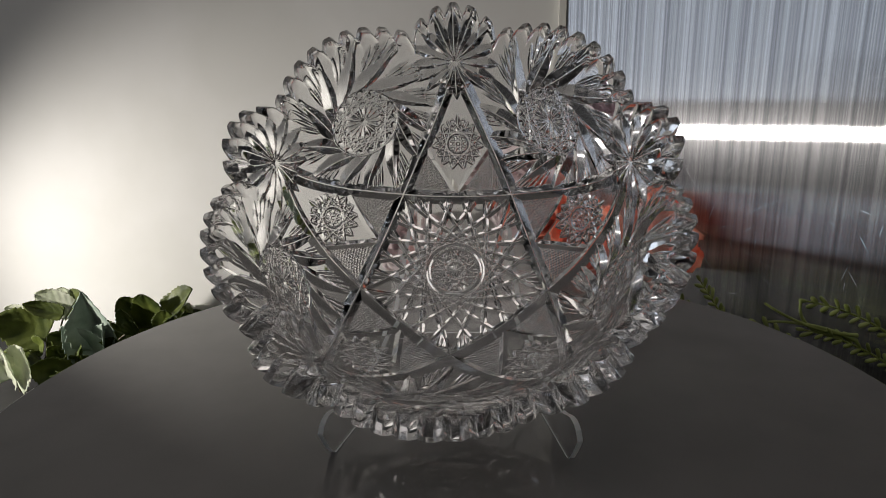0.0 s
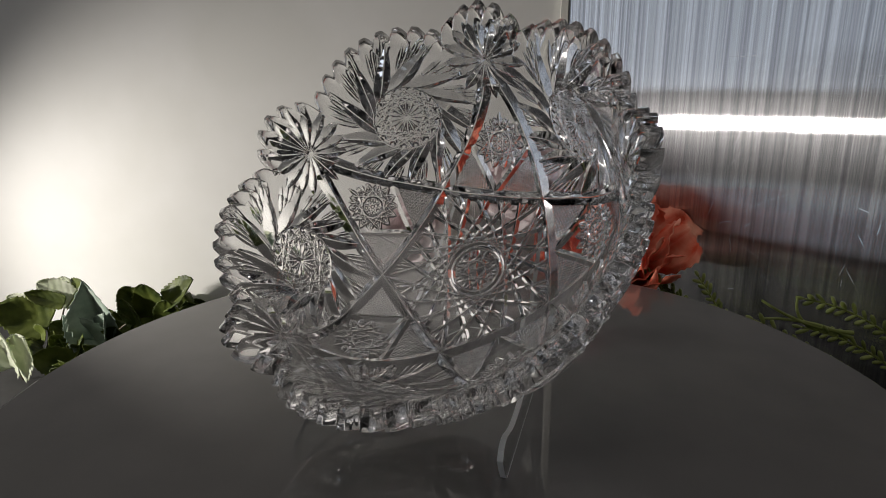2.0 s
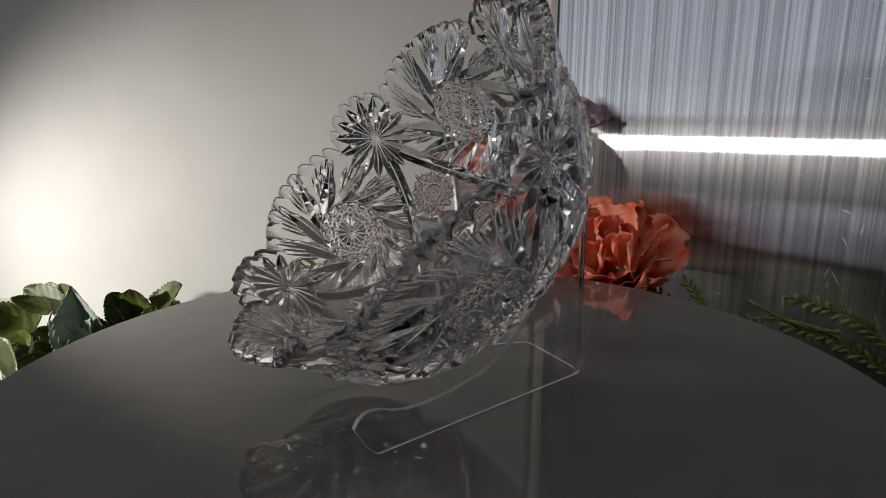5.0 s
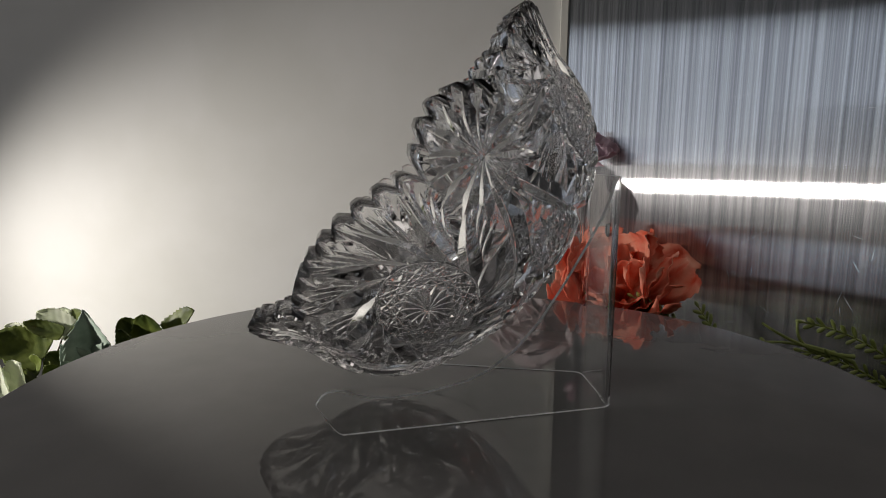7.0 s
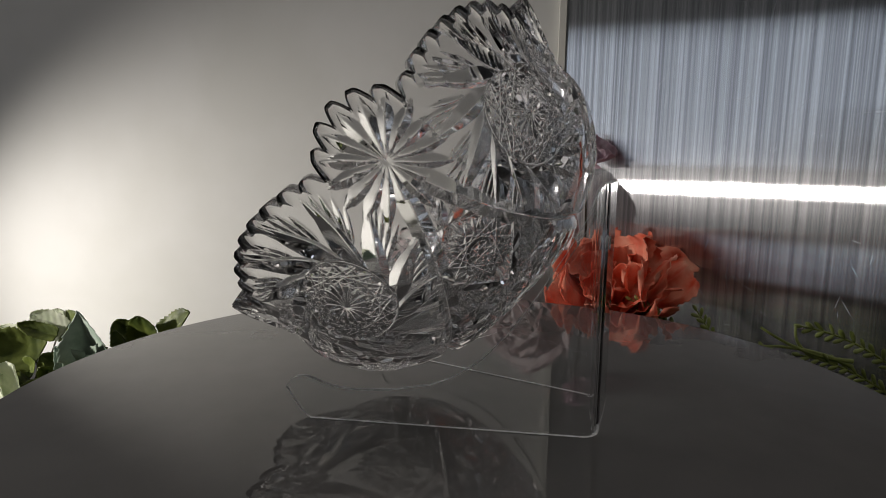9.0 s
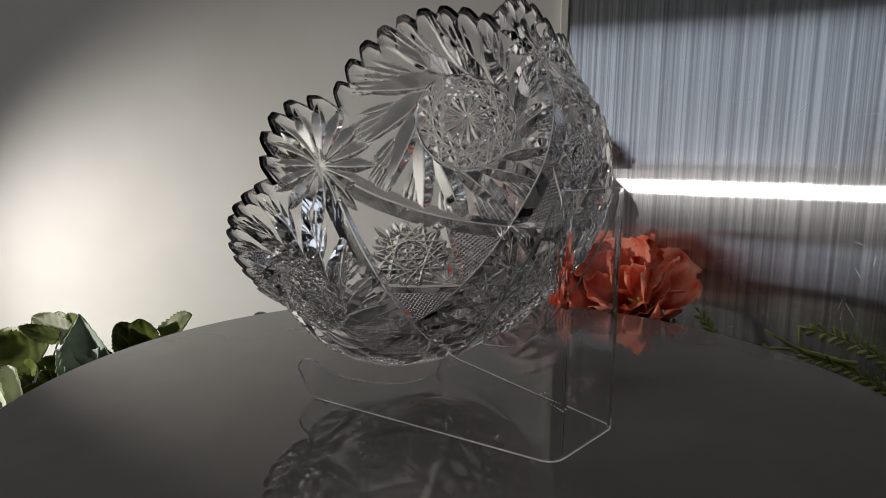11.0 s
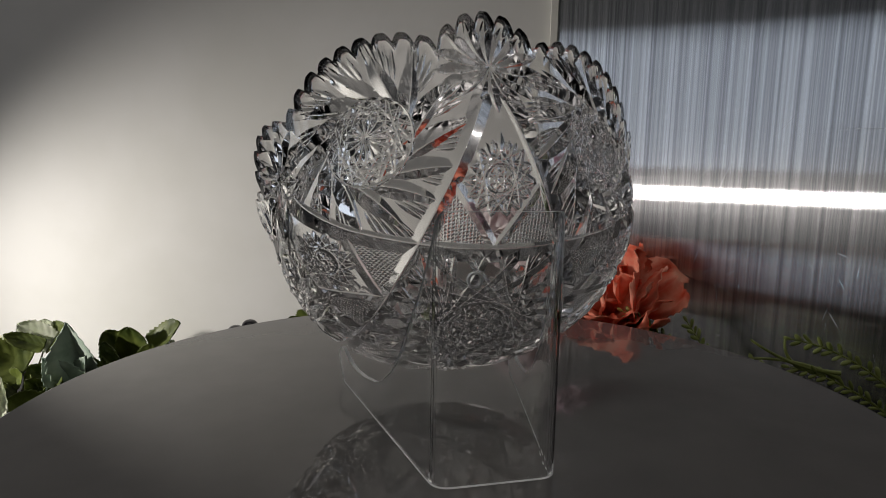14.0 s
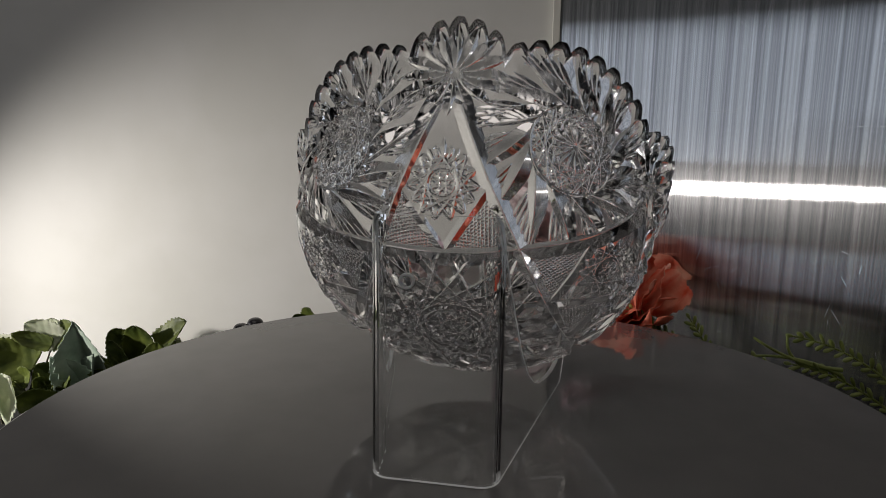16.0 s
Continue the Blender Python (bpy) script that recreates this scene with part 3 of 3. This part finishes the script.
spray("folded grey-green velvety leaves standing beside the turntable", "leaf", [
    ((-0.350, 0.280, -0.100), (-0.3615, 0.276, -0.0345), 0.046, GREY_GREEN, 0.35, 0.95, 0.20, ovate),
    ((-0.352, 0.274, -0.104), (-0.3330, 0.266, -0.0640), 0.034, GREY_GREEN, -0.25, 0.45, 0.30, ovate),
    ((-0.352, 0.272, -0.106), (-0.3800, 0.264, -0.0660), 0.036, GREY_GREEN, 0.30, 0.45, 0.30, ovate),
], [((-0.350, 0.288, -0.124), (-0.350, 0.281, -0.098), (0, 0, 0))])

spray("pale cream-green lobed leaves beside the turntable", "leaf", [
    ((-0.412, 0.236, -0.112), (-0.3800, 0.226, -0.0700), 0.042, PALE, 0.1, 0.20, 0.4, heart),
    ((-0.414, 0.234, -0.110), (-0.4020, 0.224, -0.0640), 0.040, PALE, -0.2, 0.20, 0.4, heart),
    ((-0.416, 0.238, -0.110), (-0.4260, 0.230, -0.0720), 0.036, PALE, 0.2, 0.20, 0.4, heart),
], [((-0.413, 0.240, -0.125), (-0.413, 0.236, -0.110), (0, 0, 0))])

spray("small dark green silk leaf behind the turntable", "leaf", [
    ((-0.146, 0.315, -0.060), (-0.138, 0.305, -0.024), 0.036, GREEN, -0.3, 0.2, 0.5, heart),
    ((-0.150, 0.320, -0.060), (-0.165, 0.312, -0.034), 0.026, GREEN, 0.3, 0.2, 0.5, heart),
], [((-0.15, 0.32, -0.124), (-0.146, 0.316, -0.055), (0, 0, 0))])


def ground_leaves(label, seed, count, lo, hi, radius, mat, low=-0.122, high=-0.085, size=1.0):
    """A low tangle of leaves round the turntable, between two angles (degrees) round it."""
    rng = random.Random(seed)
    rows = []
    for _ in range(count):
        a, r = radians(rng.uniform(lo, hi)), rng.uniform(*radius)
        root = Vector((r * math.cos(a), r * math.sin(a), rng.uniform(low, high)))
        d = Vector((rng.uniform(-1, 1), rng.uniform(-0.8, 0.3), rng.uniform(0.25, 1.0))).normalized()
        ln = size * rng.uniform(0.028, 0.042)
        rows.append((tuple(root), tuple(root + d * ln), ln * rng.uniform(0.6, 0.85), mat, rng.uniform(-0.7, 0.7), 0.25, 0.5, heart))
    return spray(label, "leaves", rows, [])


ground_leaves("low tangle of dark green silk leaves", 4, 90, 128, 147, (0.38, 0.50), GREEN, -0.123, -0.104, 0.95)
ground_leaves("low tangle of dark green silk leaves", 5, 34, 24, 66, (0.25, 0.31), GREEN)


tube("stem", bend((0.112, 0.330, TABLE_Z), (0.117, 0.327, 0.104), (0.006, 0, 0)), 0.0016, STEM, mauve)


def berry_cluster(centre):
    thing = tagged(new("berry_cluster"), "cluster of glossy black berries behind the turntable", "berries")
    rng = random.Random(6)
    for i in range(11):
        bm = bmesh.new()
        r = rng.uniform(0.0068, 0.0090)
        bmesh.ops.create_icosphere(bm, subdivisions=3, radius=r)
        at = Vector(centre) + Vector((rng.uniform(-0.017, 0.026), rng.uniform(-0.010, 0.010), rng.uniform(-0.012, 0.004)))
        for v in bm.verts:
            v.co = v.co * (1 - 0.12 * max(0, v.co.z / r) ** 8) + at
        smooth(part("berry", bm, BERRY, thing))
    tube("stem", bend(Vector(centre) + Vector((0.045, 0.01, -0.006)), Vector(centre) + Vector((0, 0, -0.008)), (0, 0, 0.003)), 0.0015, STEM, thing)
    tube("stem", bend((centre[0], centre[1], TABLE_Z), centre, (0.01, 0, 0)), 0.0015, STEM, thing)
    return thing


berry_cluster((-0.214, 0.302, -0.051))


def bud_sprig(label, lines, blades, seed):
    """Yellow-green sprig: stems (from, to, sag, pairs of buds) and slim blades (from, to, sag)."""
    thing = tagged(new("green_sprig"), label, "sprig")
    rng = random.Random(seed)
    for a, b, sag, pairs in lines:
        pts = bend(a, b, sag, 4 * pairs + 1)
        tube("stem", pts, 0.0011, SPRIG, thing)
        for i in range(2, len(pts) - 1, 2):
            d = (pts[i + 1] - pts[i]).normalized()
            for sg in (-1, 1):
                side = d.cross(Vector((0, -1, 0.2))).normalized() * sg
                way = d * 0.9 + side * rng.uniform(0.5, 0.9) + Vector((0, rng.uniform(-0.5, 0.2), 0))
                bead(pts[i], way, rng.uniform(0.007, 0.010), rng.uniform(0.0026, 0.0036), SPRIG, thing)
        bead(pts[-1], pts[-1] - pts[-2], 0.006, 0.003, SPRIG, thing)
    for a, b, sag in blades:
        tube("slim_leaf", bend(a, b, sag, 12), 0.0016, SPRIG, thing)
    return thing


bud_sprig("yellow-green budded plastic sprig beside the turntable", [
    ((0.318, 0.120, -0.050), (0.231, 0.131, 0.003), (0.002, 0, 0.010), 7),
    ((0.300, 0.118, -0.050), (0.230, 0.128, -0.016), (0, 0, 0.006), 6),
    ((0.262, 0.128, -0.050), (0.203, 0.138, -0.015), (0, 0, 0.002), 4),
], [((0.262, 0.124, -0.018), (0.203, 0.130, 0.002), (0, 0, -0.005)), ((0.262, 0.124, -0.022), (0.206, 0.130, -0.0110), (0, 0, 0.004)), ((0.252, 0.126, -0.02), (0.226, 0.130, 0.004), (-0.008, 0, -0.004))], 2)
bud_sprig("yellow-green budded plastic sprig below the coral flower", [
    ((0.200, 0.195, -0.045), (0.138, 0.212, 0.000), (0, 0, 0.004), 6),
    ((0.195, 0.195, -0.045), (0.150, 0.205, -0.008), (0, 0, 0.004), 5),
    ((0.215, 0.190, -0.050), (0.188, 0.205, -0.006), (0, 0, 0.0), 5),
], [], 9)


# ---- what moves ----
def motions():
    # the turntable goes round evenly
    rows = [(0.5 * k, pose(0, 0, 0, 0, 0, -2.40 - 11.766 * 0.5 * k)) for k in range(33)]
    for thing in (turntable, stand, bowl):
        walk(thing, rows)


motions()
